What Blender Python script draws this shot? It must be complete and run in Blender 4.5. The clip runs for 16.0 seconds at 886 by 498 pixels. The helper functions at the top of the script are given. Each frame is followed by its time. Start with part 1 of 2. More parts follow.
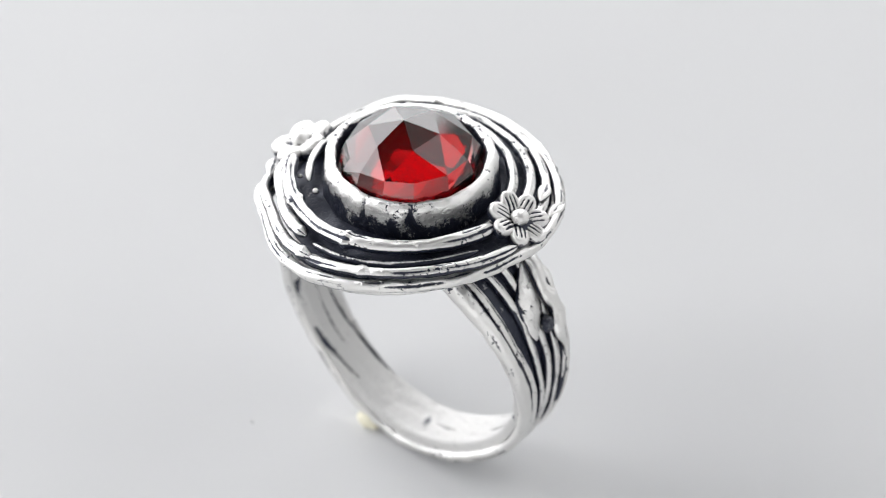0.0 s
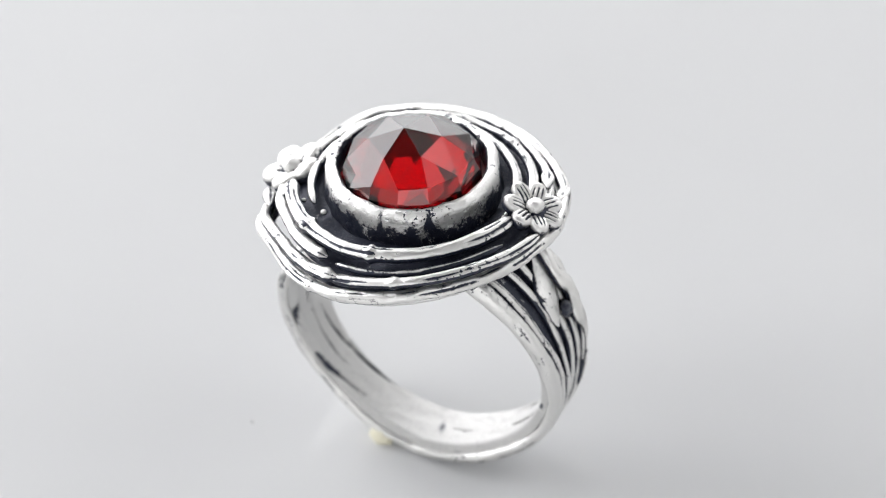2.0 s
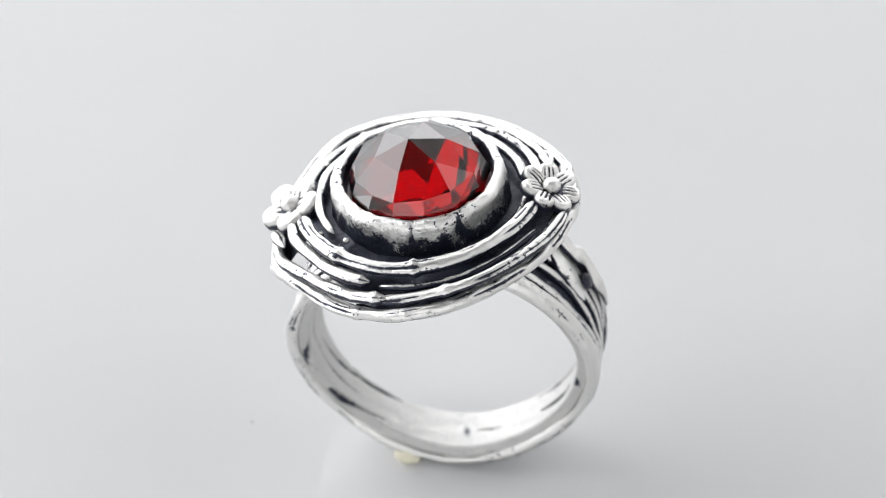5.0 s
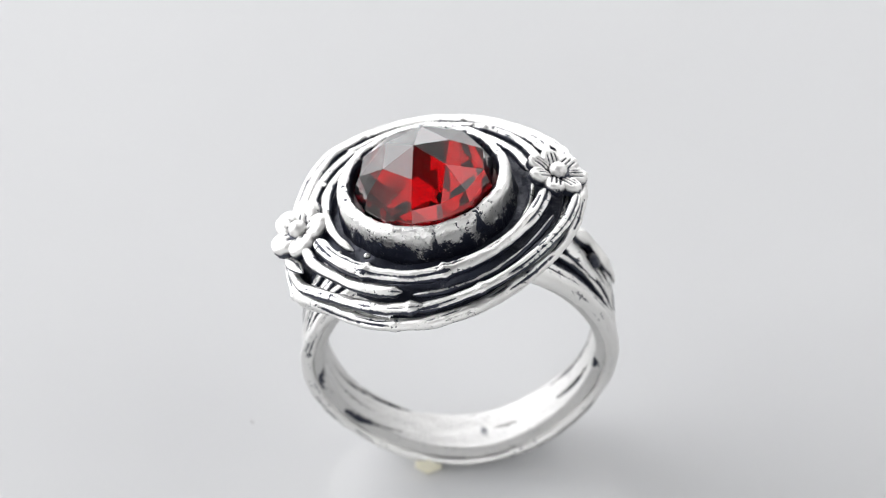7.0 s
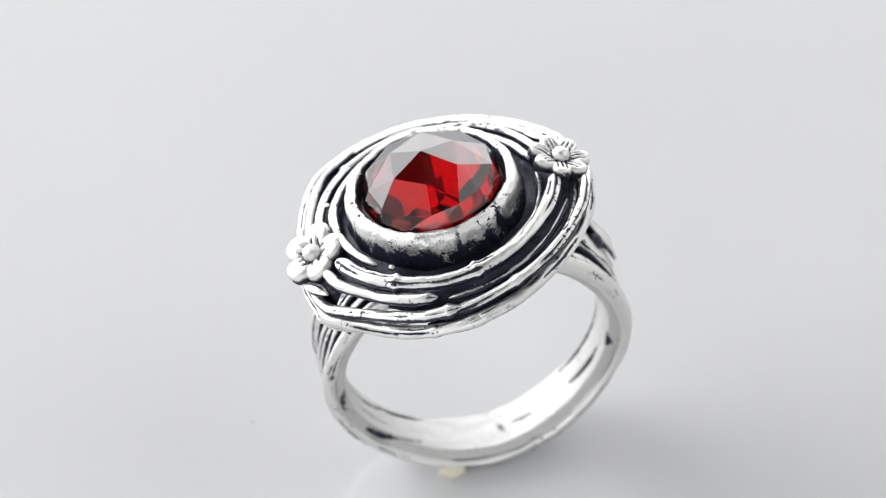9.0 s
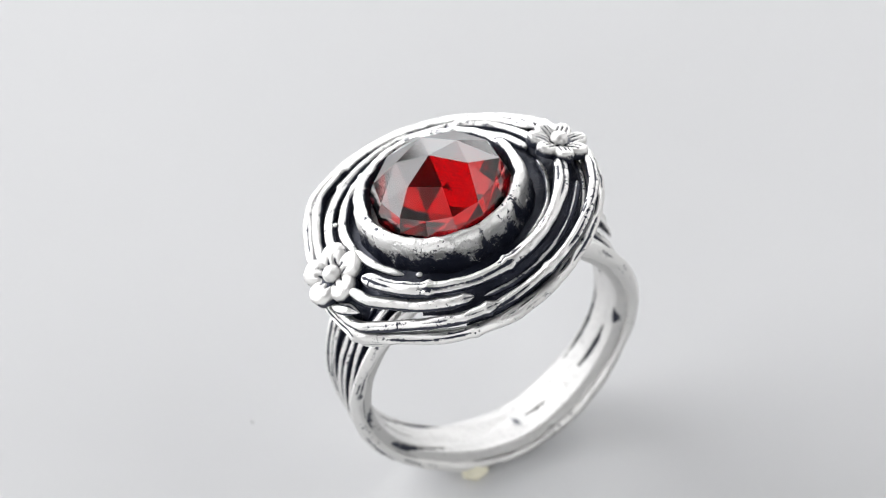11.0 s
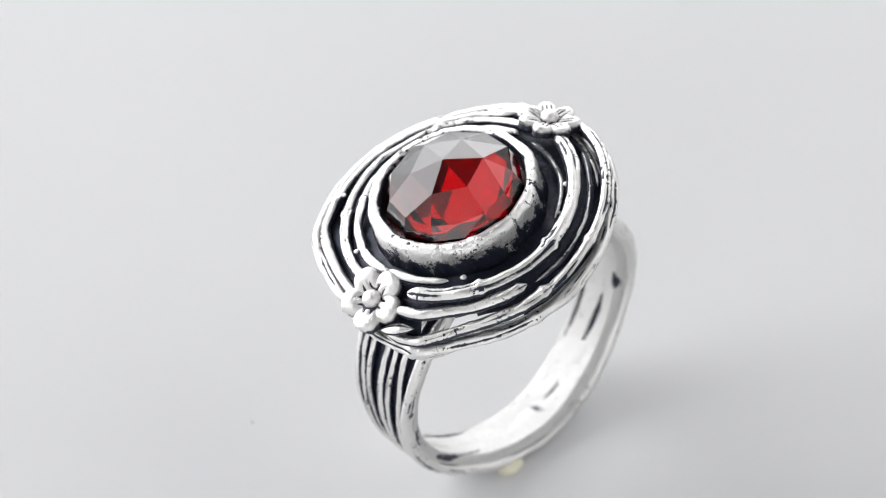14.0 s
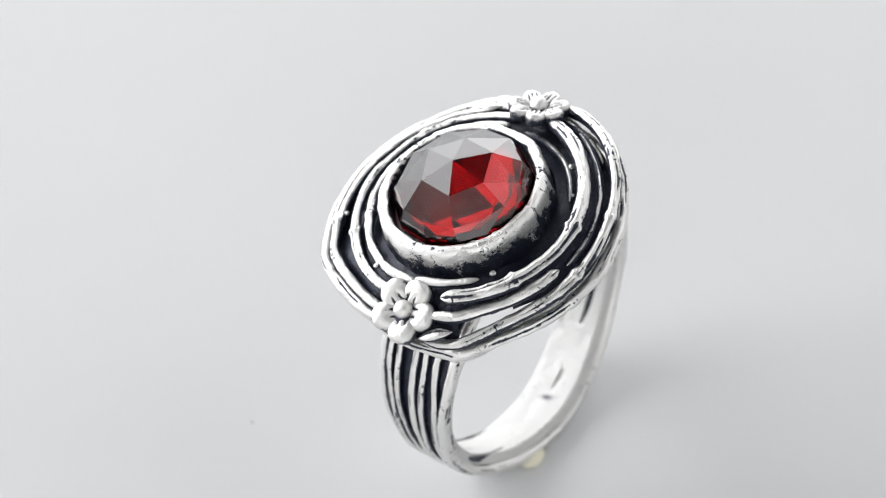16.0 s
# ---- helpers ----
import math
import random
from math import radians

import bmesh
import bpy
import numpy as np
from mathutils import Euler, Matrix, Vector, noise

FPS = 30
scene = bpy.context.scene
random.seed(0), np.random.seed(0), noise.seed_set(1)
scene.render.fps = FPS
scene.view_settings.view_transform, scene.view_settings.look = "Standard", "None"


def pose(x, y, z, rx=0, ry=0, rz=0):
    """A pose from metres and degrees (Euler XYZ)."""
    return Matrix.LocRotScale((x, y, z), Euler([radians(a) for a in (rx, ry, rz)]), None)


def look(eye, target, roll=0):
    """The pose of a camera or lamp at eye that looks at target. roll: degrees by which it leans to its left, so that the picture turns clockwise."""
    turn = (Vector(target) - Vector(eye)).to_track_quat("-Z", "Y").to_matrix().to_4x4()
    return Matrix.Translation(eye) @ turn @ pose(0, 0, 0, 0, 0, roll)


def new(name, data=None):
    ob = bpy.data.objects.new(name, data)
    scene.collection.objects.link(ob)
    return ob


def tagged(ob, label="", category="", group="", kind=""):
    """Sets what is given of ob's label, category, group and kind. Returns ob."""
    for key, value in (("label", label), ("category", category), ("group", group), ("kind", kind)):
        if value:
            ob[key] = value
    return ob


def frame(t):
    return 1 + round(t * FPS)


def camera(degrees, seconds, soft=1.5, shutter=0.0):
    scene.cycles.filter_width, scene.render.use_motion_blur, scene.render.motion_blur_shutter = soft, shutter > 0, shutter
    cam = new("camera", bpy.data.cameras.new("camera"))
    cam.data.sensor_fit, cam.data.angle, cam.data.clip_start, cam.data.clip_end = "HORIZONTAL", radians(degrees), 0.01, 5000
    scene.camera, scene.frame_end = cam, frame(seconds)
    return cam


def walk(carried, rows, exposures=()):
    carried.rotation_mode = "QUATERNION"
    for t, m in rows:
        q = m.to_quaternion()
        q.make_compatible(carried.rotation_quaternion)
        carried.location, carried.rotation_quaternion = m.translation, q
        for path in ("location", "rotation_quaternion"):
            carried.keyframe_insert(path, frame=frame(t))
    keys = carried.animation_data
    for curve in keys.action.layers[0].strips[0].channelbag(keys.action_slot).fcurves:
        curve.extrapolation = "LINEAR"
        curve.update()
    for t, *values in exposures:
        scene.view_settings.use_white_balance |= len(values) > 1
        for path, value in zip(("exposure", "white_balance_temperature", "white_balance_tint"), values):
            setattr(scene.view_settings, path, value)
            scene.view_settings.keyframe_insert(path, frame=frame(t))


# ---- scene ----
cam = camera(18.0, 16.0, 1.0)
EYE = Vector((-0.001396, -0.105814, 0.150781))
AIM = Vector((-0.001396, 0.006645, 0.005131))
view = look(EYE, AIM, -5.33)
cam.data.dof.use_dof = True
cam.data.dof.focus_distance = 0.161
cam.data.dof.aperture_fstop = 44
walk(cam, [(0.0, view), (16.0, view)])

# ---- light: softboxes at the sides of an added, unseen white tent ----
world = bpy.data.worlds.new("studio")
world.use_nodes = True
scene.world = world
world.node_tree.nodes["Background"].inputs[0].default_value = (0.86, 0.93, 1.0, 1)
world.node_tree.nodes["Background"].inputs[1].default_value = 0.06
scene.view_settings.exposure = -0.46


def softbox(name, eye, target, sx, sy, watts, colour=(1, 1, 1)):
    data = bpy.data.lights.new(name, "AREA")
    data.shape, data.size, data.size_y, data.energy, data.color = "RECTANGLE", sx, sy, watts, colour
    ob = new(name, data)
    ob.matrix_world = look(Vector(eye), Vector(target))
    return ob


# a tall softbox to the north-west, a low one behind, weaker ones in front and to the east
softbox("window_lamp", (-0.344, 0.241, 0.290), (0, 0, 0.290), 0.52, 0.56, 5.2, (0.985, 0.982, 1.0))
softbox("back_lamp", (0.055, 0.46, 0.135), (0.02, 0, 0.135), 0.46, 0.26, 1.9, (0.985, 0.982, 1.0))
softbox("front_lamp", (-0.10, -0.40, 0.20), (0, 0, 0.05), 0.50, 0.36, 0.62, (0.985, 0.982, 1.0))
softbox("east_lamp", (0.36, 0.04, 0.36), (0, 0, 0.02), 0.42, 0.36, 0.55, (0.985, 0.982, 1.0))


# ---- materials ----
def material(name):
    m = bpy.data.materials.new(name)
    m.use_nodes = True
    return m, m.node_tree.nodes, m.node_tree.links, m.node_tree.nodes["Principled BSDF"]


def noise_node(nodes, links, coord, scale, detail=4.0, rough=0.55):
    n = nodes.new("ShaderNodeTexNoise")
    n.inputs["Scale"].default_value, n.inputs["Detail"].default_value = scale, detail
    n.inputs["Roughness"].default_value = rough
    links.new(coord, n.inputs["Vector"])
    return n.outputs["Fac"]


def maths(nodes, links, op, a, b, clamp=False):
    n = nodes.new("ShaderNodeMath")
    n.operation, n.use_clamp = op, clamp
    for k, v in enumerate((a, b)):
        if isinstance(v, (int, float)):
            n.inputs[k].default_value = v
        else:
            links.new(v, n.inputs[k])
    return n.outputs[0]


def ramp(nodes, links, fac, lo, hi, a=0.0, b=1.0):
    n = nodes.new("ShaderNodeMapRange")
    n.interpolation_type = "SMOOTHSTEP"
    for k, v in zip((1, 2, 3, 4), (lo, hi, a, b)):
        n.inputs[k].default_value = v
    links.new(fac, n.inputs[0])
    return n.outputs[0]


def blend(nodes, links, fac, a, b):
    n = nodes.new("ShaderNodeMix")
    n.data_type = "RGBA"
    n.inputs[6].default_value, n.inputs[7].default_value = (*a, 1), (*b, 1)
    links.new(fac, n.inputs[0])
    return n.outputs[2]


def silver(name, rough, blotch=0.34, relief=0.5, grain=1.3, pitted=0.62, rubbed=0.42, bright=(0.90, 0.895, 0.885)):
    """Cast silver, polished where it is proud and blackened by sulphide where the polish did not reach."""
    m, nodes, links, bsdf = material(name)
    coord = nodes.new("ShaderNodeTexCoord").outputs["Object"]
    wear = nodes.new("ShaderNodeAttribute")
    wear.attribute_name = "patina_and_shade"
    big = noise_node(nodes, links, coord, 1100, 4)
    fine = noise_node(nodes, links, coord, 6500, 3, 0.7)
    x = maths(nodes, links, "ADD", wear.outputs["Fac"], maths(nodes, links, "MULTIPLY", maths(nodes, links, "SUBTRACT", big, 0.5), blotch * 2))
    x = maths(nodes, links, "ADD", x, maths(nodes, links, "MULTIPLY", maths(nodes, links, "SUBTRACT", fine, 0.5), blotch * grain))
    patch = ramp(nodes, links, noise_node(nodes, links, coord, 480, 3), 0.42, 0.60)
    pits = ramp(nodes, links, noise_node(nodes, links, coord, 3300, 3, 0.6), 0.53, 0.65)
    flecks = ramp(nodes, links, noise_node(nodes, links, coord, 1700, 5, 0.7), 0.53, 0.68)
    x = maths(nodes, links, "ADD", x, maths(nodes, links, "MULTIPLY", maths(nodes, links, "MULTIPLY", pits, patch), pitted))
    x = maths(nodes, links, "SUBTRACT", x, maths(nodes, links, "MULTIPLY", flecks, rubbed))
    dark = ramp(nodes, links, x, 0.30, 0.66)
    links.new(blend(nodes, links, dark, bright, (0.020, 0.024, 0.042)), bsdf.inputs["Base Color"])
    links.new(ramp(nodes, links, dark, 0, 1, 1.0, 0.35), bsdf.inputs["Metallic"])
    links.new(maths(nodes, links, "ADD", ramp(nodes, links, dark, 0, 1, rough, 0.34), maths(nodes, links, "MULTIPLY", maths(nodes, links, "SUBTRACT", fine, 0.5), 0.14), True), bsdf.inputs["Roughness"])
    bump = nodes.new("ShaderNodeBump")
    bump.inputs["Strength"].default_value, bump.inputs["Distance"].default_value = relief, 0.00012
    links.new(maths(nodes, links, "ADD", big, maths(nodes, links, "SUBTRACT", maths(nodes, links, "MULTIPLY", fine, 0.35), maths(nodes, links, "MULTIPLY", pits, 0.25))), bump.inputs["Height"])
    links.new(bump.outputs[0], bsdf.inputs["Normal"])
    return m


SILVER = silver("oxidised_silver", 0.42, 0.34, 0.6, 1.2, 0.46, 0.22, (0.77, 0.765, 0.75))
SATIN = silver("satin_silver", 0.66, 0.34, 1.0, 1.2, 0.36, 0.16, (0.63, 0.628, 0.62))

HAMMERED = silver("hammered_silver", 0.40, 0.52, 1.0, 1.5, 0.62, 0.36, (0.86, 0.855, 0.84))
POLISHED = silver("polished_silver", 0.50, 0.26, 0.55, 1.1, 0.30, 0.28, (0.78, 0.775, 0.76))


def garnet():
    m, nodes, links, bsdf = material("red_garnet")
    bsdf.inputs["Base Color"].default_value = (0.135, 0.0004, 0.001, 1)
    bsdf.inputs["Transmission Weight"].default_value = 1.0
    bsdf.inputs["Roughness"].default_value = 0.0
    bsdf.inputs["IOR"].default_value = 1.77
    bsdf.inputs["Specular IOR Level"].default_value = 0.7
    return m


def acrylic():
    m, nodes, links, bsdf = material("pale_grey_acrylic")
    coord = nodes.new("ShaderNodeTexCoord").outputs["Object"]
    big = noise_node(nodes, links, coord, 14, 3)
    fine = noise_node(nodes, links, coord, 420, 3)
    links.new(blend(nodes, links, big, (0.645, 0.652, 0.66), (0.67, 0.676, 0.682)), bsdf.inputs["Base Color"])
    links.new(ramp(nodes, links, fine, 0.3, 0.7, 0.08, 0.12), bsdf.inputs["Roughness"])
    bsdf.inputs["IOR"].default_value = 1.52
    return m


def plain(name, colour, rough, scale=60.0, spread=0.06):
    m, nodes, links, bsdf = material(name)
    coord = nodes.new("ShaderNodeTexCoord").outputs["Object"]
    n = noise_node(nodes, links, coord, scale, 4)
    links.new(blend(nodes, links, n, [c * (1 - spread) for c in colour], [min(1, c * (1 + spread)) for c in colour]), bsdf.inputs["Base Color"])
    bsdf.inputs["Roughness"].default_value = rough
    return m


GARNET = garnet()
ACRYLIC = acrylic()
FABRIC = plain("tent_fabric", (0.80, 0.80, 0.79), 0.9, 300)
GREY_CLOTH = plain("grey_cloth", (0.03, 0.03, 0.032), 0.9, 200)
PUTTY = plain("pale_yellow_putty", (0.76, 0.73, 0.58), 0.5, 900)
DUST = plain("grey_dust", (0.35, 0.35, 0.35), 0.9, 3000)


# ---- building helpers: lengths in millimetres ----
MM = 0.001
BASE = 9.8          # from the ring's foot to the middle of the finger hole


def part(name, bm, mat, parent=None, label="", lift=BASE, smooth=True):
    me = bpy.data.meshes.new(name)
    for v in bm.verts:
        v.co = Vector((v.co.x, v.co.y, v.co.z + lift)) * MM
    bm.to_mesh(me)
    bm.free()
    if smooth:
        me.shade_smooth()
    me.materials.append(mat)
    ob = new(name, me)
    if parent is not None:
        ob.parent = parent
    if label:
        tagged(ob, label)
    return ob


def smooth01(a, b, x):
    t = min(1.0, max(0.0, (x - a) / (b - a)))
    return t * t * (3 - 2 * t)


def grid(bm, rows, marks, close_u=False, close_v=False):
    """Quads between rows of places; marks: how dark each place is, by tarnish or painted depth."""
    lay = bm.verts.layers.float.get("patina_and_shade") or bm.verts.layers.float.new("patina_and_shade")
    vs = []
    for r, m in zip(rows, marks):
        line = []
        for c, p in zip(r, m):
            v = bm.verts.new(c)
            v[lay] = p
            line.append(v)
        vs.append(line)
    nu, nv = len(vs), len(vs[0])
    for i in range(nu if close_u else nu - 1):
        for j in range(nv if close_v else nv - 1):
            bm.faces.new((vs[i][j], vs[(i + 1) % nu][j], vs[(i + 1) % nu][(j + 1) % nv], vs[i][(j + 1) % nv]))
    return vs


def tube(bm, path, ups, radius, flat=1.0, seg=20, closed=False, seed=0.0, bare=0.25, groove=0.0, rough=0.07, taper=6):
    """A hand-drawn wire along a path. ups: the way its polished crown faces. bare: how far round it the polish reaches."""
    n = len(path)
    rows, marks = [], []
    for i in range(n):
        a, b = (path[i - 1], path[(i + 1) % n]) if closed else (path[max(i - 1, 0)], path[min(i + 1, n - 1)])
        along = (b - a).normalized()
        up = (ups[i] - along * ups[i].dot(along)).normalized()
        side = along.cross(up)
        r = radius[i]
        if not closed:
            r *= math.sqrt(max(0.05, 1 - (1 - min(1.0, min(i, n - 1 - i) / taper)) ** 2))
        row, mark = [], []
        for j in range(seg):
            psi = 2 * math.pi * j / seg
            d = up * math.cos(psi) + side * math.sin(psi)
            k = path[i] * 1.3 + d * 0.7 + Vector((seed * 7.3, seed * 3.1, 0))
            bumpy = 1 + rough * 2 * noise.noise(k) + rough * noise.noise(k * 4)
            cut = groove * math.exp(-((psi - 0.35 - 0.35 * noise.noise(path[i] * 0.5 + Vector((seed, 0, 0)))) / 0.26) ** 2) * smooth01(-0.25, 0.2, noise.noise(path[i] * 0.45 + Vector((0, seed * 2.0, 0))))
            psi2 = psi - 2 * math.pi if psi > math.pi else psi
            cut += groove * 0.8 * math.exp(-((psi2 + 0.55 + 0.4 * noise.noise(path[i] * 0.6 + Vector((seed, 5, 2)))) / 0.22) ** 2) * smooth01(0.0, 0.3, noise.noise(path[i] * 0.55 + Vector((3, seed * 1.7, 0))))
            c = path[i] + (up * math.cos(psi) * flat + side * math.sin(psi)) * r * (bumpy - 0.5 * cut)
            row.append(c)
            p = 1 - smooth01(bare - 0.14, bare + 0.38, math.cos(psi))
            mark.append(min(1.0, p + cut * 1.1))
        rows.append(row)
        marks.append(mark)
    vs = grid(bm, rows, marks, close_u=closed, close_v=True)
    if not closed:
        bm.faces.new(vs[0])
        bm.faces.new(list(reversed(vs[-1])))


def blob(bm, c, r, squash=(1, 1, 1), seed=0.0, rough=0.12, mark=lambda d: 0.0, u=16, v=10):
    rows, marks = [], []
    for i in range(v + 1):
        th = math.pi * (0.02 + 0.96 * i / v)
        row, mk = [], []
        for j in range(u):
            ph = 2 * math.pi * j / u
            d = Vector((math.sin(th) * math.cos(ph), math.sin(th) * math.sin(ph), math.cos(th)))
            k = 1 + rough * noise.noise(d * 1.7 + Vector((seed, seed * 2, 0)))
            row.append(Vector(c) + Vector((d.x * squash[0], d.y * squash[1], d.z * squash[2])) * r * k)
            mk.append(mark(d))
        rows.append(row)
        marks.append(mk)
    vs = grid(bm, rows, marks, close_v=True)
    bm.faces.new(vs[0])
    bm.faces.new(list(reversed(vs[-1])))


# ---- the table and an unseen tent, added round it for reflections ----
def box_mesh(x0, y0, z0, x1, y1, z1, bevel=0.0):
    bm = bmesh.new()
    bmesh.ops.create_cube(bm, size=1)
    for v in bm.verts:
        v.co = Vector(((x0 + x1) / 2 + v.co.x * (x1 - x0), (y0 + y1) / 2 + v.co.y * (y1 - y0), (z0 + z1) / 2 + v.co.z * (z1 - z0)))
    if bevel:
        bmesh.ops.bevel(bm, geom=bm.edges[:], offset=bevel, segments=2, affect="EDGES", profile=0.5)
    return bm


def setting():
    ob = part("tabletop", box_mesh(-520, -520, -10, 520, 520, 0, 1.0), ACRYLIC, lift=0, smooth=False)
    tagged(ob, "glossy pale grey acrylic sheet under the ring", "table", kind="structure")
    # added walls, out of view: they give the silver white to reflect
    for name, b in (("wall_north", (-530, 510, 0, 530, 520, 700)), ("wall_west", (-520, -510, 0, -510, 510, 700)),
                    ("wall_east", (510, -510, 0, 520, 510, 700))):
        tagged(part(name, box_mesh(*b), FABRIC, lift=0, smooth=False), "unseen white fabric wall added for the silver to reflect", "tent wall", kind="structure")
    tagged(part("wall_south", box_mesh(-530, -520, 0, 530, -510, 700), FABRIC, lift=0, smooth=False), "unseen white fabric front wall added to brighten the silver", "tent wall", kind="structure")
    # added roof, out of view: dark so upward facets reflect black
    tagged(part("ceiling", box_mesh(-530, -520, 700, 530, 520, 710), GREY_CLOTH, lift=0, smooth=False), "unseen dark grey cloth roof added to keep the stone's reflections dark", "ceiling", kind="structure")


setting()

# ---- the ring ----
FOOT = Matrix(((0.99484, -0.04774, -0.08954, -0.000597), (0.06425, 0.97935, 0.19169, -0.003735),
               (0.07854, -0.19645, 0.97736, 0.009649), (0, 0, 0, 1))) @ Matrix.Translation((0, 0, -BASE * MM))
CX, CY = -0.2, -0.85          # the head's middle, seen along the finger hole's upright


def polar(r, deg, z):
    a = radians(deg)
    return Vector((CX + r * math.cos(a), CY + r * math.sin(a), z))


def skirt(r, a):
    """The head's edge dips and lifts as it goes round."""
    return smooth01(6.6, 9.3, r) * (0.75 * math.cos(a) + 0.12 * math.sin(a) - 0.38 * math.sin(2 * a) - 0.1 * math.cos(2 * a))


def outline(deg):
    """How far the head's edge stands out or in: corners where wires cross, nearly straight runs between them."""
    knots = ((-180, -0.45), (-172, -0.32), (-160, -0.12), (-149, 0.18), (-141, -0.2), (-132, -0.4), (-122, -0.25), (-110, 0.05), (-93, 0.25), (-72, 0.15), (-45, 0.0), (-12, -0.05),
             (20, 0.0), (45, -0.28), (66, -0.35), (90, -0.25), (115, -0.28), (126, -0.06), (134, 0.12), (143, -0.2), (155, -0.5), (171, -0.65), (180, -0.45))
    total = 0.0
    for k in range(-2, 3):
        d = (deg + 1.5 * k + 180) % 360 - 180
        for (a, u), (b, v) in zip(knots, knots[1:]):
            if a <= d <= b:
                total += u + (v - u) * (d - a) / (b - a)
                break
    return total / 5


def shaped(r, deg):
    return r + outline(deg) * smooth01(6.9, 8.9, r)


def wire(parent, r, z, a0, a1, thick, seed, wave=0.12, rise=0.10, r1=None, z1=None, nodes=(), flat=0.9, bare=0.25, groove=0.0, out=0.35, name="wire", label=""):
    """A wire of the head, round it from a0 to a1 degrees; it may drift to the radius r1 and height z1."""
    closed = abs(a1 - a0) >= 359
    n = max(24, int(abs(a1 - a0) * 0.8))
    path, ups, rad = [], [], []
    for i in range(n):
        f = i / n if closed else i / (n - 1)
        deg = a0 + (a1 - a0) * f
        a = radians(deg)
        rr = r + ((r1 - r) * f if r1 else 0)
        zz = z + ((z1 - z) * f if z1 else 0)
        q = Vector((math.cos(a) * 1.6, math.sin(a) * 1.6, seed * 5.3))
        rr += wave * noise.noise(q) * 2 + wave * 0.5 * noise.noise(q * 2.7)
        zz += rise * noise.noise(q + Vector((9, 3, 1))) * 2 + skirt(rr, a)
        rr = shaped(rr, deg)
        t = thick * (1 + 0.18 * noise.noise(q * 2.2 + Vector((4, 4, 4))))
        for at in nodes:
            t *= 1 + 0.35 * math.exp(-((deg - at) / 1.6) ** 2)
        path.append(polar(rr, deg, zz))
        ups.append((Vector((math.cos(a) * out, math.sin(a) * out, 1))).normalized())
        rad.append(t)
    bm = bmesh.new()
    tube(bm, path, ups, rad, flat, closed=closed, seed=seed, bare=bare, groove=groove)
    return part(name, bm, SILVER, parent, label)


def head(ring):
    # blackened cup under the wires, highest by the stone
    rows, marks = [], []
    prof = [(4.6, 11.7), (5.4, 11.5), (6.2, 11.4), (7.0, 11.2), (7.8, 10.8), (8.5, 10.4), (8.9, 10.15), (8.5, 9.75), (7.6, 9.9), (6.4, 9.9), (5.2, 9.6), (4.6, 9.6)]
    fine = []
    for (r0, z0), (r1, z1) in zip(prof, prof[1:] + prof[:1]):
        fine += [(r0 + (r1 - r0) * k / 4, z0 + (z1 - z0) * k / 4) for k in range(4)]
    for deg in range(360):
        row = []
        for r, z in fine:
            k = noise.noise(Vector((math.cos(radians(deg)) * r * 0.5, math.sin(radians(deg)) * r * 0.5, z * 0.4)))
            row.append(polar(shaped(r, deg), deg, z + 0.22 * k + skirt(r, radians(deg))))
        rows.append(row)
        marks.append([0.86] * 24 + [0.8] * 8 + [0.62] * 16)
    bm = bmesh.new()
    grid(bm, rows, marks, close_u=True, close_v=True)
    # open slots between the wires, through which the table shows; the long one narrows to a point
    gone = []
    for f in bm.faces:
        c = f.calc_center_median()
        r, deg = math.hypot(c.x - CX, c.y - CY), math.degrees(math.atan2(c.y - CY, c.x - CX))
        under = c.z < 10.05 + skirt(r, radians(deg))
        if -150 < deg < -106 and 7.15 + (deg + 150) * 0.018 < r < 8.75 - (deg + 150) * 0.006:
            gone.append(f)
        elif (8 < deg < 16 and 7.6 < r < 8.8) or (-26 < deg < -18 and 7.9 < r < 8.8):
            gone.append(f)
        elif -168 < deg < -84 and 4.9 < r < 8.6 and under:
            gone.append(f)
    bmesh.ops.delete(bm, geom=gone, context="FACES")
    cup = part("head_plate", bm, SILVER, ring, "blackened silver plate under the wires")
    # front wires
    wire(cup, 7.2, 12.4, -155, -9, 0.44, 1.0, 0.10, 0.06, nodes=(-82, -120), groove=0.9, bare=0.35)
    wire(cup, 7.9, 11.85, -161, -101, 0.37, 2.0, 0.06, 0.05, nodes=(-104,), bare=0.4, groove=0.6)
    wire(cup, 7.95, 11.6, -97, -22, 0.23, 3.0, 0.10, 0.08, nodes=(-95,), groove=0.7, bare=0.8)
    wire(cup, 8.85, 11.0, -164, -92, 0.36, 4.0, 0.08, 0.05, r1=8.5, z1=11.45, nodes=(-97,), bare=0.45, groove=0.6)
    wire(cup, 8.55, 11.35, -98, -8, 0.34, 5.0, 0.08, 0.06, r1=9.1, z1=11.3, groove=0.9, nodes=(-70,), bare=0.4)
    wire(cup, 6.2, 11.85, -62, 4, 0.21, 6.0, 0.06, 0.05, bare=0.75)
    wire(cup, 6.1, 12.1, 186, 224, 0.26, 7.0, 0.10, 0.05, bare=0.45)
    wire(cup, 8.3, 10.95, -40, 2, 0.21, 8.5, 0.05, 0.05, bare=0.8)
    # back wires
    wire(cup, 6.1, 12.1, 12, 188, 0.30, 8.0, 0.10, 0.06, z1=11.85, nodes=(122,), bare=0.45, groove=0.6)
    wire(cup, 7.1, 11.85, 8, 186, 0.33, 9.0, 0.10, 0.06, z1=11.5, nodes=(130, 60), bare=0.4, groove=0.6)
    wire(cup, 8.05, 11.3, 10, 120, 0.30, 10.0, 0.08, 0.06, r1=8.6, z1=10.95, nodes=(75,), bare=0.4, groove=0.6)
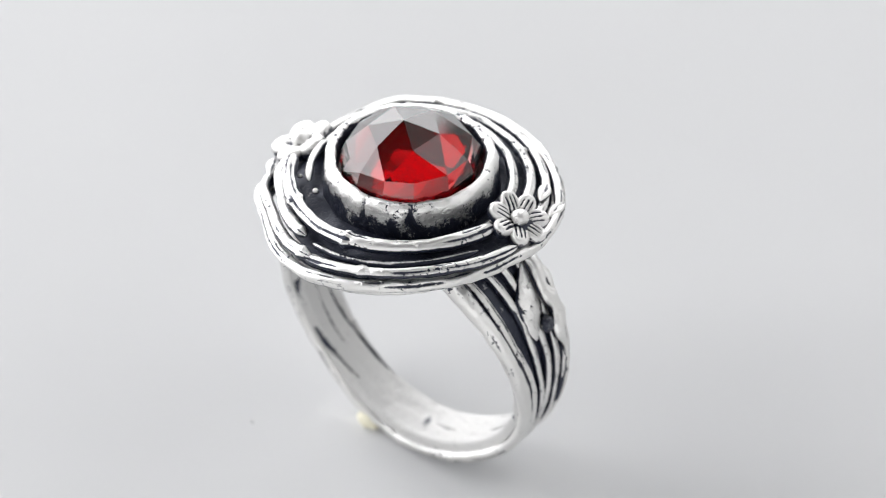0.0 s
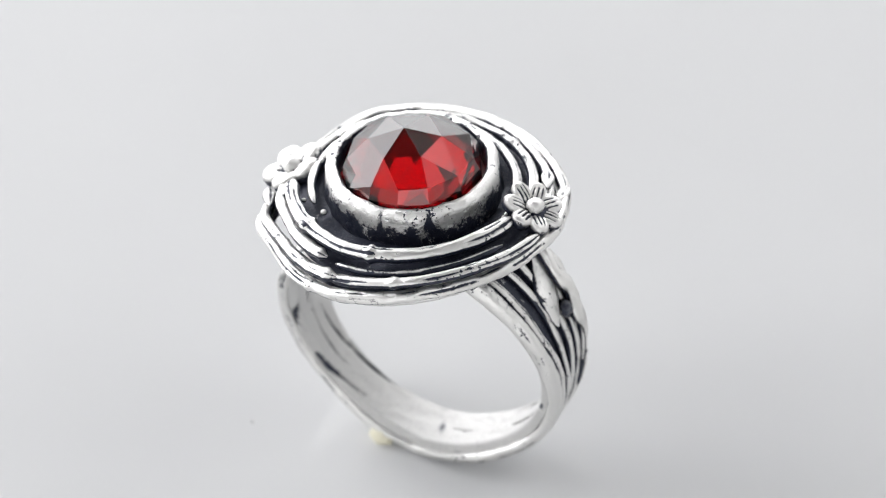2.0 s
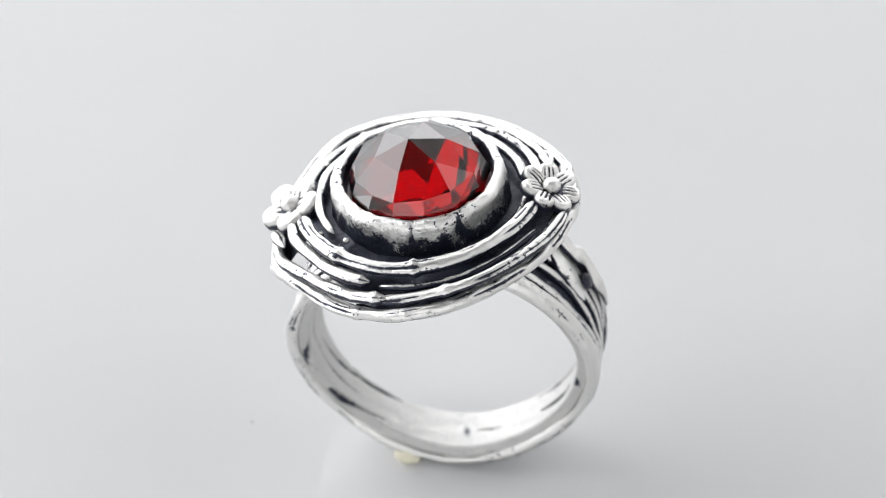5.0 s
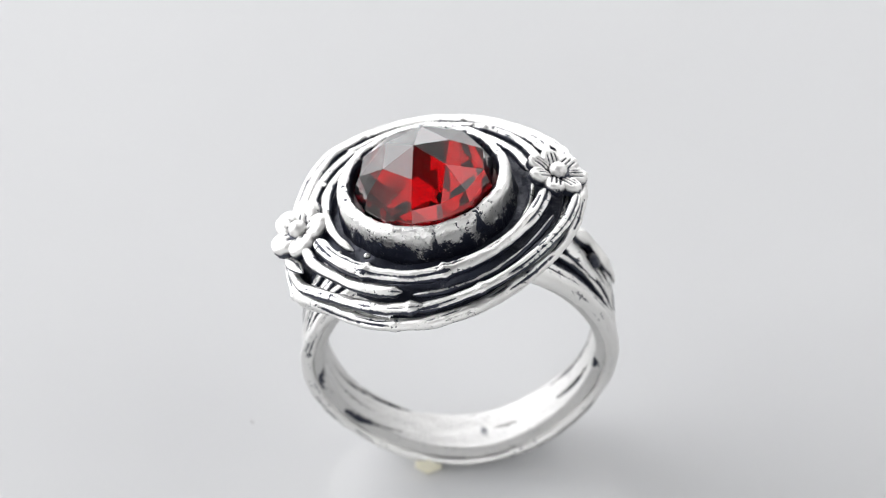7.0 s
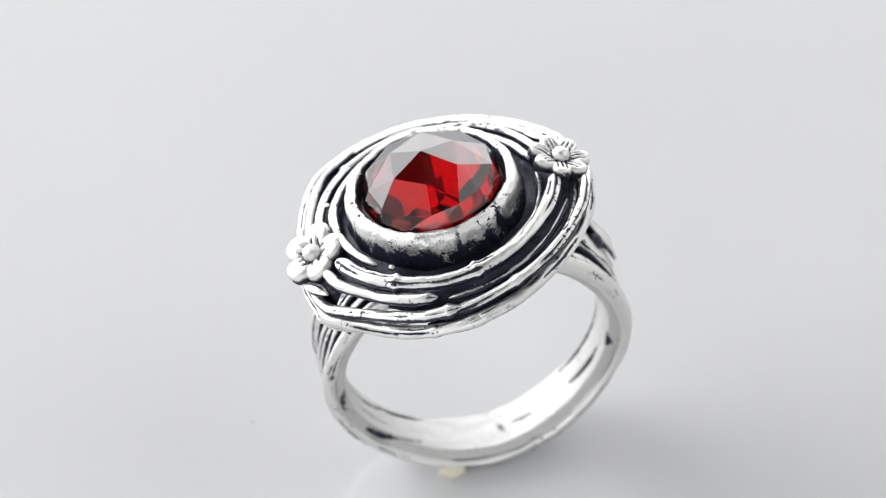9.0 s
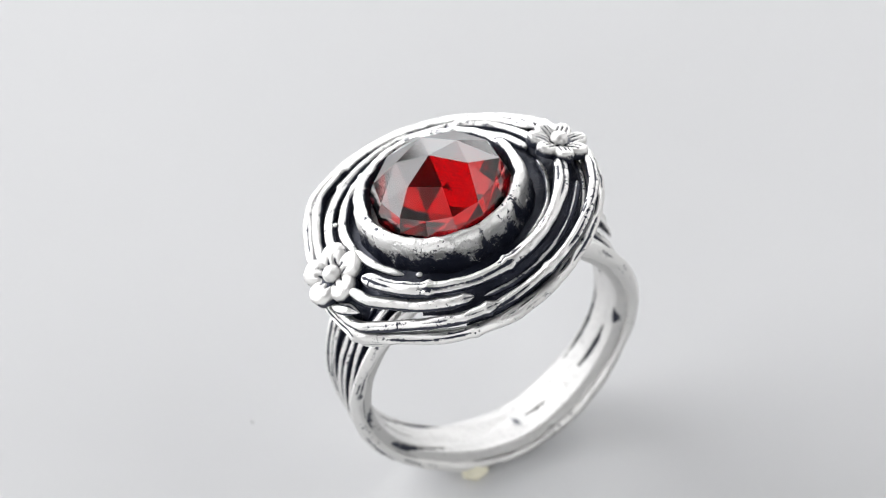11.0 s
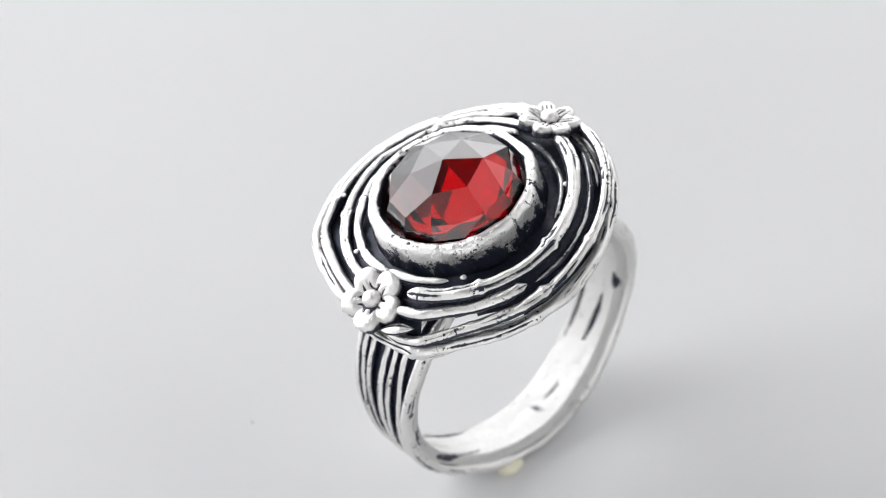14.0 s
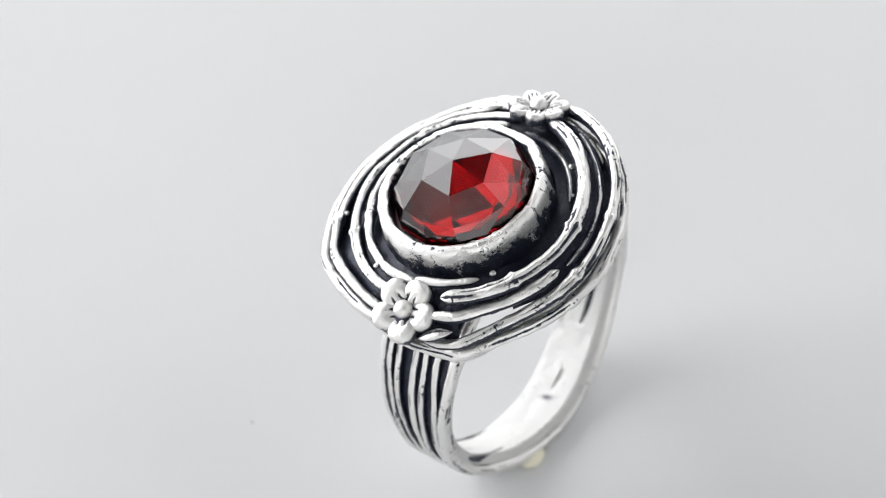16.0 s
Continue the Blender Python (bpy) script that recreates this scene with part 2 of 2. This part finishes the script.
    wire(cup, 8.65, 11.0, 112, 184, 0.32, 11.0, 0.08, 0.06, r1=8.3, z1=10.8, nodes=(118,), bare=0.4, groove=0.6)
    # the rim
    wire(cup, 9.07, 10.62, -180, 180, 0.38, 12.0, 0.10, 0.10, bare=0.0, out=0.9, groove=0.9, nodes=(-152, -104))
    wire(cup, 8.75, 10.2, -180, 180, 0.36, 13.0, 0.14, 0.10, bare=0.1, out=1.3, groove=0.8)
    # loose drops of solder in the black groove
    for deg, r, z, s in ((-128, 5.8, 11.95, 0.22), (-38, 6.5, 11.9, 0.24), (-58, 6.3, 11.85, 0.16), (-142, 6.6, 11.95, 0.17), (160, 6.6, 12.0, 0.18), (118, 7.7, 11.7, 0.17)):
        bm = bmesh.new()
        blob(bm, polar(r, deg, z), s, (1, 1, 0.8), seed=deg, mark=lambda d: 0.75 - 0.6 * max(0, d.z), u=10, v=6)
        part("solder_drop", bm, SILVER, cup)
    # leaf tips beside the flowers
    for deg, r, z, turn in ((24, 8.9, 11.2, 75), (30, 8.0, 11.7, 85), (-158, 8.75, 10.7, -80)):
        bm = bmesh.new()
        d = Vector((math.cos(radians(deg + turn)), math.sin(radians(deg + turn)), -0.15))
        path = [polar(r, deg, z) + d * (k / 14 - 0.5) * 2.2 for k in range(15)]
        tube(bm, path, [Vector((0, 0, 1))] * 15, [0.42 * math.sin(math.pi * (0.12 + 0.76 * k / 14)) for k in range(15)], 0.7, seed=deg, bare=0.1, groove=0.8)
        part("leaf", bm, SILVER, cup)
    return cup


def bezel(ring):
    prof = [(4.32, 12.9, 1.0), (4.36, 13.35, 1.0), (4.46, 13.62, 0.75), (4.58, 13.74, 0.05), (4.82, 13.72, 0.0), (5.02, 13.60, 0.0), (5.14, 13.40, 0.12),
            (5.18, 13.10, 0.16), (5.20, 12.75, 0.40), (5.24, 12.4, 0.68), (5.28, 12.05, 0.92), (5.34, 11.7, 0.95), (5.30, 11.2, 1.0), (4.4, 11.0, 1.0), (4.28, 12.0, 1.0)]
    rows, marks = [], []
    n = 220
    for i in range(n):
        deg = 360 * i / n
        row, mk = [], []
        for k, (r, z, p) in enumerate(prof):
            a = radians(deg)
            q = Vector((math.cos(a) * 2.4, math.sin(a) * 2.4, z * 0.55))
            dent = 0.15 * noise.noise(q * 1.3) + 0.09 * noise.noise(q * 3.3 + Vector((0, 0, z))) + 0.05 * noise.noise(q * 8)
            rr = r + (dent if 3 <= k <= 12 else dent * 0.3)
            zz = z + (0.07 * noise.noise(q * 2 + Vector((5, 5, 5))) if k < 8 else 0)
            crack = sum(math.exp(-(((deg - at + 180) % 360 - 180) / w) ** 2) for at, w in ((-84, 1.4), (-52, 2.2), (72, 1.3)))
            if 2 <= k <= 11:
                rr -= 0.15 * min(1, crack) * (0.5 + noise.noise(Vector((z * 2.1, deg * 0.05, 1))))
                p = min(1, p + 0.8 * min(1, crack) * (0.4 if k < 5 else 1))
            row.append(polar(rr, deg, zz))
            mk.append(min(1, max(0, p + (0.15 if k < 6 else 0.5) * noise.noise(q * 2.2) + (0.0 if k < 6 else 0.3) * noise.noise(q * 6))))
        rows.append(row)
        marks.append(mk)
    bm = bmesh.new()
    grid(bm, rows, marks, close_u=True, close_v=True)
    part("bezel", bm, HAMMERED, ring, "hammered silver bezel blackened towards its foot")


def stone(ring):
    """A rose-cut garnet: apex, six star facets, six triangles between them, twelve break facets, a belt of twelve and a shallow back."""
    bm = bmesh.new()
    c = Vector((-0.17, -0.85, 0))

    def corner(deg, r, z, oval=1.0):
        return bm.verts.new(c + Vector((r * math.cos(radians(deg)), r * oval * math.sin(radians(deg)), z)))

    apex = bm.verts.new((-0.37, -1.28, 16.42))
    at1 = (12, -48.5, -99, -147, -203, -275)
    mids = [(at1[i] + (at1[i + 1] if i < 5 else at1[0] - 360)) / 2 for i in range(6)]
    star = [corner(d, r, z) for d, r, z in zip(at1, (1.88, 2.42, 2.66, 2.52, 2.08, 1.9), (15.87, 15.86, 15.68, 15.69, 15.85, 15.9))]
    under = [corner(d, r, z) for d, r, z in zip(at1, (3.75, 3.88, 4.02, 3.86, 3.75, 3.7), (14.6, 14.6, 14.46, 14.4, 14.5, 14.55))]
    between = [corner(d, r, z) for d, r, z in zip(mids, (3.86, 3.98, 3.78, 3.72, 3.65, 3.7), (14.66, 14.62, 14.3, 14.45, 14.52, 14.55))]
    belt, gird, low = [], [], []
    for i in range(6):
        belt += [under[i], between[i]]
        for d in (at1[i], mids[i]):
            gird.append(corner(d, 4.2, 13.55, 1.045))
            low.append(corner(d, 4.2, 13.1, 1.045))
    for i in range(6):
        j = (i + 1) % 6
        bm.faces.new((apex, star[j], star[i]))
        bm.faces.new((star[i], star[j], between[i]))
        bm.faces.new((star[i], between[i], under[i]))
        bm.faces.new((star[j], under[j], between[i]))
    table = [corner(d, 2.6, 12.75) for d in mids]
    bm.faces.new(table)
    for i in range(6):
        j = (i + 1) % 6
        bm.faces.new((low[2 * i], low[2 * i + 1], table[i]))
        bm.faces.new((low[2 * i + 1], low[(2 * i + 2) % 12], table[i]))
        bm.faces.new((low[(2 * i + 2) % 12], table[j], table[i]))
    for k in range(12):
        n = (k + 1) % 12
        bm.faces.new((belt[k], belt[n], gird[n], gird[k]))
        bm.faces.new((gird[k], gird[n], low[n], low[k]))
    bmesh.ops.recalc_face_normals(bm, faces=bm.faces[:])
    # floor painted dark in the middle, as a shaded hollow behind the stone
    seat = bmesh.new()
    rows = [[polar(r, 12 * k, 12.55 + 0.03 * math.sin(k * 1.7 + r)) for k in range(30)] for r in (0.05, 1.5, 3.0, 4.35)]
    grid(seat, rows, [[0.95 if r < 2 else (0.72 if r < 4 else 0.30) + 0.7 * noise.noise(p * 0.7) for p in row] for r, row in zip((0.05, 1.5, 3.0, 4.35), rows)], close_v=True)
    part("seat", seat, SATIN, ring, "silver floor under the stone, coloured dark in the middle as shaded depth")
    part("gemstone", bm, GARNET, ring, "faceted rose-cut red garnet", smooth=False)


def flower(ring, place, normal, spin, petals, size, lines, reach, seed, label):
    """A small cast blossom: petals with a notched tip and engraved veins, a domed eye."""
    up = Vector(normal).normalized()
    side = up.cross(Vector((0, 1, 0))).normalized()
    fwd = up.cross(side)
    base = Vector(place)
    bm = bmesh.new()
    blob(bm, base - up * 0.35, size * 0.55, (1, 1, 0.35), seed=seed, mark=lambda d: 0.9)
    body = part("flower", bm, SILVER, ring, label)
    for k in range(petals):
        a = radians(spin + 360 * k / petals)
        ax = side * math.cos(a) + fwd * math.sin(a)
        cr = up.cross(ax)
        long, wide = size * (0.42 if petals > 5 else 0.45), size * 0.61 * math.sin(math.pi / petals) * (1.24 if petals > 5 else 1.27)
        rows, marks = [], []
        for i in range(11):
            rho = max(0.02, i / 9)
            row, mk = [], []
            for j in range(28):
                th = 2 * math.pi * j / 28
                u, v = math.cos(th) * min(rho, 1.0), math.sin(th) * min(rho, 1.0)
                trim = 1 - 0.05 * math.exp(-(th - math.pi) ** 2) - 0.06 * math.exp(-((th if th < math.pi else th - 2 * math.pi) / 0.22) ** 2)
                lobe = 1 + 0.07 * noise.noise(Vector((k * 5.0, math.cos(th), math.sin(th) + seed)))
                vein = sum(math.exp(-((v - w) / 0.11) ** 2) for w in lines) * (1 - smooth01(2 * reach - 1, 2 * reach - 0.4, u + 0.2 * noise.noise(Vector((k * 3.1, v * 4, seed)))))
                rise = (0.34 if petals > 5 else 0.42) * math.sqrt(max(0.0, 1 - min(rho, 1.0) ** 2.4)) + 0.16 * u - 0.14 * vein
                if rho > 1.0:
                    rise -= 0.45
                row.append(base + ax * (size * 0.60 + long * u * lobe * trim) + cr * wide * v * lobe + up * rise)
                mk.append(min(1, 0.9 * vein + (0.95 if rho > 1.0 else 0.45 * smooth01(0.9, 1.0, rho)) + 0.7 * (1 - smooth01(-0.98, -0.7, u))))
            rows.append(row)
            marks.append(mk)
        bm = bmesh.new()
        grid(bm, rows, marks, close_v=True)
        part("petal", bm, POLISHED, body)
    bm = bmesh.new()
    blob(bm, base + up * 0.18, size * 0.30, (1, 1, 0.85), seed=seed + 3, rough=0.08, mark=lambda d: 0.05 if d.dot(up) > -0.1 else 0.8)
    part("eye", bm, POLISHED, body, "domed polished eye of the flower")


def around(phi, s, r):
    """A place of the band: degrees from the foot, to the right; along the finger; from the hole's middle."""
    a = radians(phi)
    r += 0.26 * math.exp(-((phi - 95) / 36) ** 2)
    return Vector(((r - 0.17) * math.sin(a) - 0.05, s, -(r - 0.17) * math.cos(a) - 0.18))


def edges(phi):
    """The band's front and back edge along the finger: it flares towards the head, most in front."""
    p = abs(phi)
    sway = 0.6 * abs(math.sin(radians(phi))) - 0.3
    return sway - 1.52 - 2.0 * smooth01(45, 140, p), 1.72 + 0.38 * math.exp(-((phi - 36) / 26) ** 2) + (1.2 if phi > 0 else 0.55) * smooth01(70, 135, p)


def across(phi, f):
    """A place across the band, from -1 in front to 1 at the back."""
    a, b = edges(phi)
    return (a + b) / 2 + f * (b - a) / 2


def band(ring):
    # blackened core
    rows, marks = [], []
    for i in range(180):
        phi = -180 + 2 * i
        prof = [(across(phi, f), r) for f, r in ((-0.93, 8.75), (-0.93, 9.2), (-0.5, 9.36), (0, 9.38), (0.5, 9.36), (0.93, 9.2), (0.93, 8.75), (0, 8.72))]
        rows.append([around(phi, s, r + 0.08 * noise.noise(Vector((phi * 0.08, s * 2, 0)))) for s, r in prof])
        marks.append([0.8] * 7 + [0.9])
    bm = bmesh.new()
    grid(bm, rows, marks, close_u=True, close_v=True)
    core = part("band", bm, SILVER, ring, "silver band of fused wires")
    # polished lining with slots between the wires
    slots = (((-62, -1.34), (-35, -0.88), 0.085), ((-96, -2.0), (-62, -1.70), 0.06), ((-80, 0.4), (-50, 1.15), 0.09), ((-53, 1.15), (-23, 1.5), 0.13),
             ((-88, -0.6), (-50, -0.1), 0.06), ((-68, 1.9), (-50, 1.3), 0.06), ((43, 0.0), (65, -0.35), 0.17), ((40, 1.55), (78, 1.35), 0.14), ((9, -0.1), (19, -0.1), 0.06),
             ((73, -1.35), (81, -1.4), 0.2), ((50, -1.55), (58, -1.6), 0.06), ((-112, -0.6), (-90, -0.9), 0.14), ((92, 0.3), (118, -0.2), 0.16))
    rows, marks = [], []
    nv = 56
    for i in range(360):
        phi = -180 + i
        row, mk = [], []
        for j in range(nv):
            f = 2 * j / (nv - 1) - 1
            s = across(phi, f)
            r = 8.42 + 0.62 * smooth01(0.84, 1.0, abs(f)) ** 1.5 + 0.05 * noise.noise(Vector((phi * 0.06, s * 1.2, 3)))
            m = 0.08 + 0.16 * noise.noise(Vector((phi * 0.05, s * 0.9, 8)))
            for (p0, s0), (p1, s1), w in slots:
                t = (phi - p0) / (p1 - p0)
                if -0.05 < t < 1.05:
                    d = abs(s - (s0 + (s1 - s0) * t)) / (w * max(0.2, math.sin(math.pi * min(1, max(0, t)))) ** 0.5)
                    if d < 2:
                        r += 0.33 * (1 - smooth01(0.7, 1.5, d))
                        m = max(m, 1 - smooth01(0.8, 1.7, d))
            # darker slanting mark at the foot, in colour only
            m = max(m, 0.66 * math.exp(-(((phi - 4) / 3.2) ** 2 + ((s + 0.2 - (phi - 4) * -0.12) / 0.7) ** 2)))
            row.append(around(phi, s, r))
            mk.append(m)
        rows.append(row)
        marks.append(mk)
    bm = bmesh.new()
    grid(bm, rows, marks, close_u=True)
    part("lining", bm, SATIN, core, "bright satin inside of the band")
    # the wires of the outside
    for k, (s0, thick, lean) in enumerate(((-1.0, 0.38, 0.0), (-0.62, 0.29, 0.06), (-0.24, 0.25, -0.08), (0.08, 0.29, 0.06), (0.56, 0.24, -0.05), (0.80, 0.24, 0.04), (1.0, 0.34, 0.0))):
        path, ups, rad = [], [], []
        n = 200
        for i in range(n):
            phi = -180 + 360 * i / n
            a = radians(phi)
            q = Vector((math.cos(a) * 2.0, math.sin(a) * 2.0, k * 3.7))
            s = across(phi, 0.94 * (s0 + 0.16 * noise.noise(q) * (0 if abs(s0) == 1.0 else 1) + lean * math.sin(a * 2 + k)))
            t = thick * (1 + 0.22 * noise.noise(q * 1.6 + Vector((2, 2, 2)))) * (1 + (0.45 if k == 0 and phi > 0 else 0.12 if phi > 0 or k in (0, 6) else -0.08) * smooth01(60, 135, abs(phi)))
            for at in ((115, 128) if k >= 5 else ()):
                t *= 1 + 0.45 * math.exp(-((phi - at) / 2.6) ** 2)
            edge = abs(s0) == 1.0
            path.append(around(phi, s, (9.42 if edge else 9.52) + 0.08 * noise.noise(q * 1.3)))
            ups.append(Vector((math.sin(a) * (0.2 if edge else 1), (1 if s0 > 0 else -1) if edge else 0, -math.cos(a) * (0.2 if edge else 1))).normalized())
            rad.append(t)
        bm = bmesh.new()
        tube(bm, path, ups, rad, 0.95, seg=16, closed=True, seed=20 + k, bare=-0.4 if abs(s0) == 1.0 else 0.45, groove=0.7)
        part("strand", bm, SILVER, core)
    # knotted twig over the shoulder beside the flower, with a blackened bud at its foot
    bm = bmesh.new()
    path = [around(100 + 2 * i, 1.45 + 0.02 * i + 0.14 * math.sin(i * 0.8), 10.12) for i in range(23)]
    knots = [0.34 + 0.22 * sum(math.exp(-((100 + 2 * i - at) / 4.0) ** 2) for at in (112, 123, 135)) for i in range(23)]
    tube(bm, path, [p.normalized() for p in path], knots, 0.9, seed=41, bare=-0.1, groove=0.4, rough=0.12)
    part("twig", bm, SILVER, core)
    bm = bmesh.new()
    blob(bm, around(115, 0.85, 9.9), 0.5, (0.9, 1.0, 1.2), seed=6.0, rough=0.2, mark=lambda d: 0.62)
    part("bud", bm, SILVER, core, "blackened silver bud at the foot of the twig")
    # broad flattened blade between the strands of that shoulder
    bm = bmesh.new()
    path = [around(112 + 2 * i, -0.25 + 0.012 * i * i, 9.72) for i in range(15)]
    tube(bm, path, [p.normalized() for p in path], [0.95 * math.sin(math.pi * (0.15 + 0.75 * i / 14)) for i in range(15)], 0.34, seed=44, bare=0.35, groove=0.3, rough=0.14)
    part("blade", bm, HAMMERED, core)


def finger_ring():
    ring = new("finger_ring")
    tagged(ring, "oxidised silver wire ring with red garnet and two flowers", "ring")
    head(ring)
    bezel(ring)
    stone(ring)
    flower(ring, (7.6, -0.55, 12.5), (0.48, 0.02, 1), 30, 7, 1.9, (-0.42, 0.0, 0.42), 0.58, 1.0, "seven-petalled silver flower with engraved veins")
    flower(ring, (-7.95, -1.75, 11.35), (-0.46, -0.14, 1), 21, 5, 1.95, (-0.25, 0.28), 0.24, 5.0, "five-petalled polished silver flower")
    band(ring)
    return ring


def putty():
    bm = bmesh.new()
    blob(bm, (0, 0, 0.45), 0.85, (1.0, 0.75, 0.75), seed=2.0, rough=0.35)
    ob = part("putty", bm, PUTTY, lift=0)
    return tagged(ob, "small lump of pale yellow putty holding the ring upright", "putty")


def speck():
    bm = bmesh.new()
    blob(bm, (0, 0, 0.05), 0.07, (1.2, 0.9, 0.8), seed=9.0, rough=0.4, u=8, v=5)
    ob = part("dust_speck", bm, DUST, lift=0)
    ob.matrix_world = pose(-0.01483, -0.00219, 0)
    tagged(ob, "tiny grey speck of dust on the acrylic sheet", "dust")


RING = finger_ring()
LUMP = putty()
speck()


# ---- the slow turn ----
def motions():
    rows, lump = [], []
    for i in range(65):
        t = i * 0.25
        turn = pose(0, 0, 0, 0, 0, 90.48 * (t / 16 - 0.5))
        rows.append((t, turn @ FOOT))
        lump.append((t, turn @ pose(-0.00290, -0.0072, 0)))
    walk(RING, rows)
    walk(LUMP, lump)


motions()
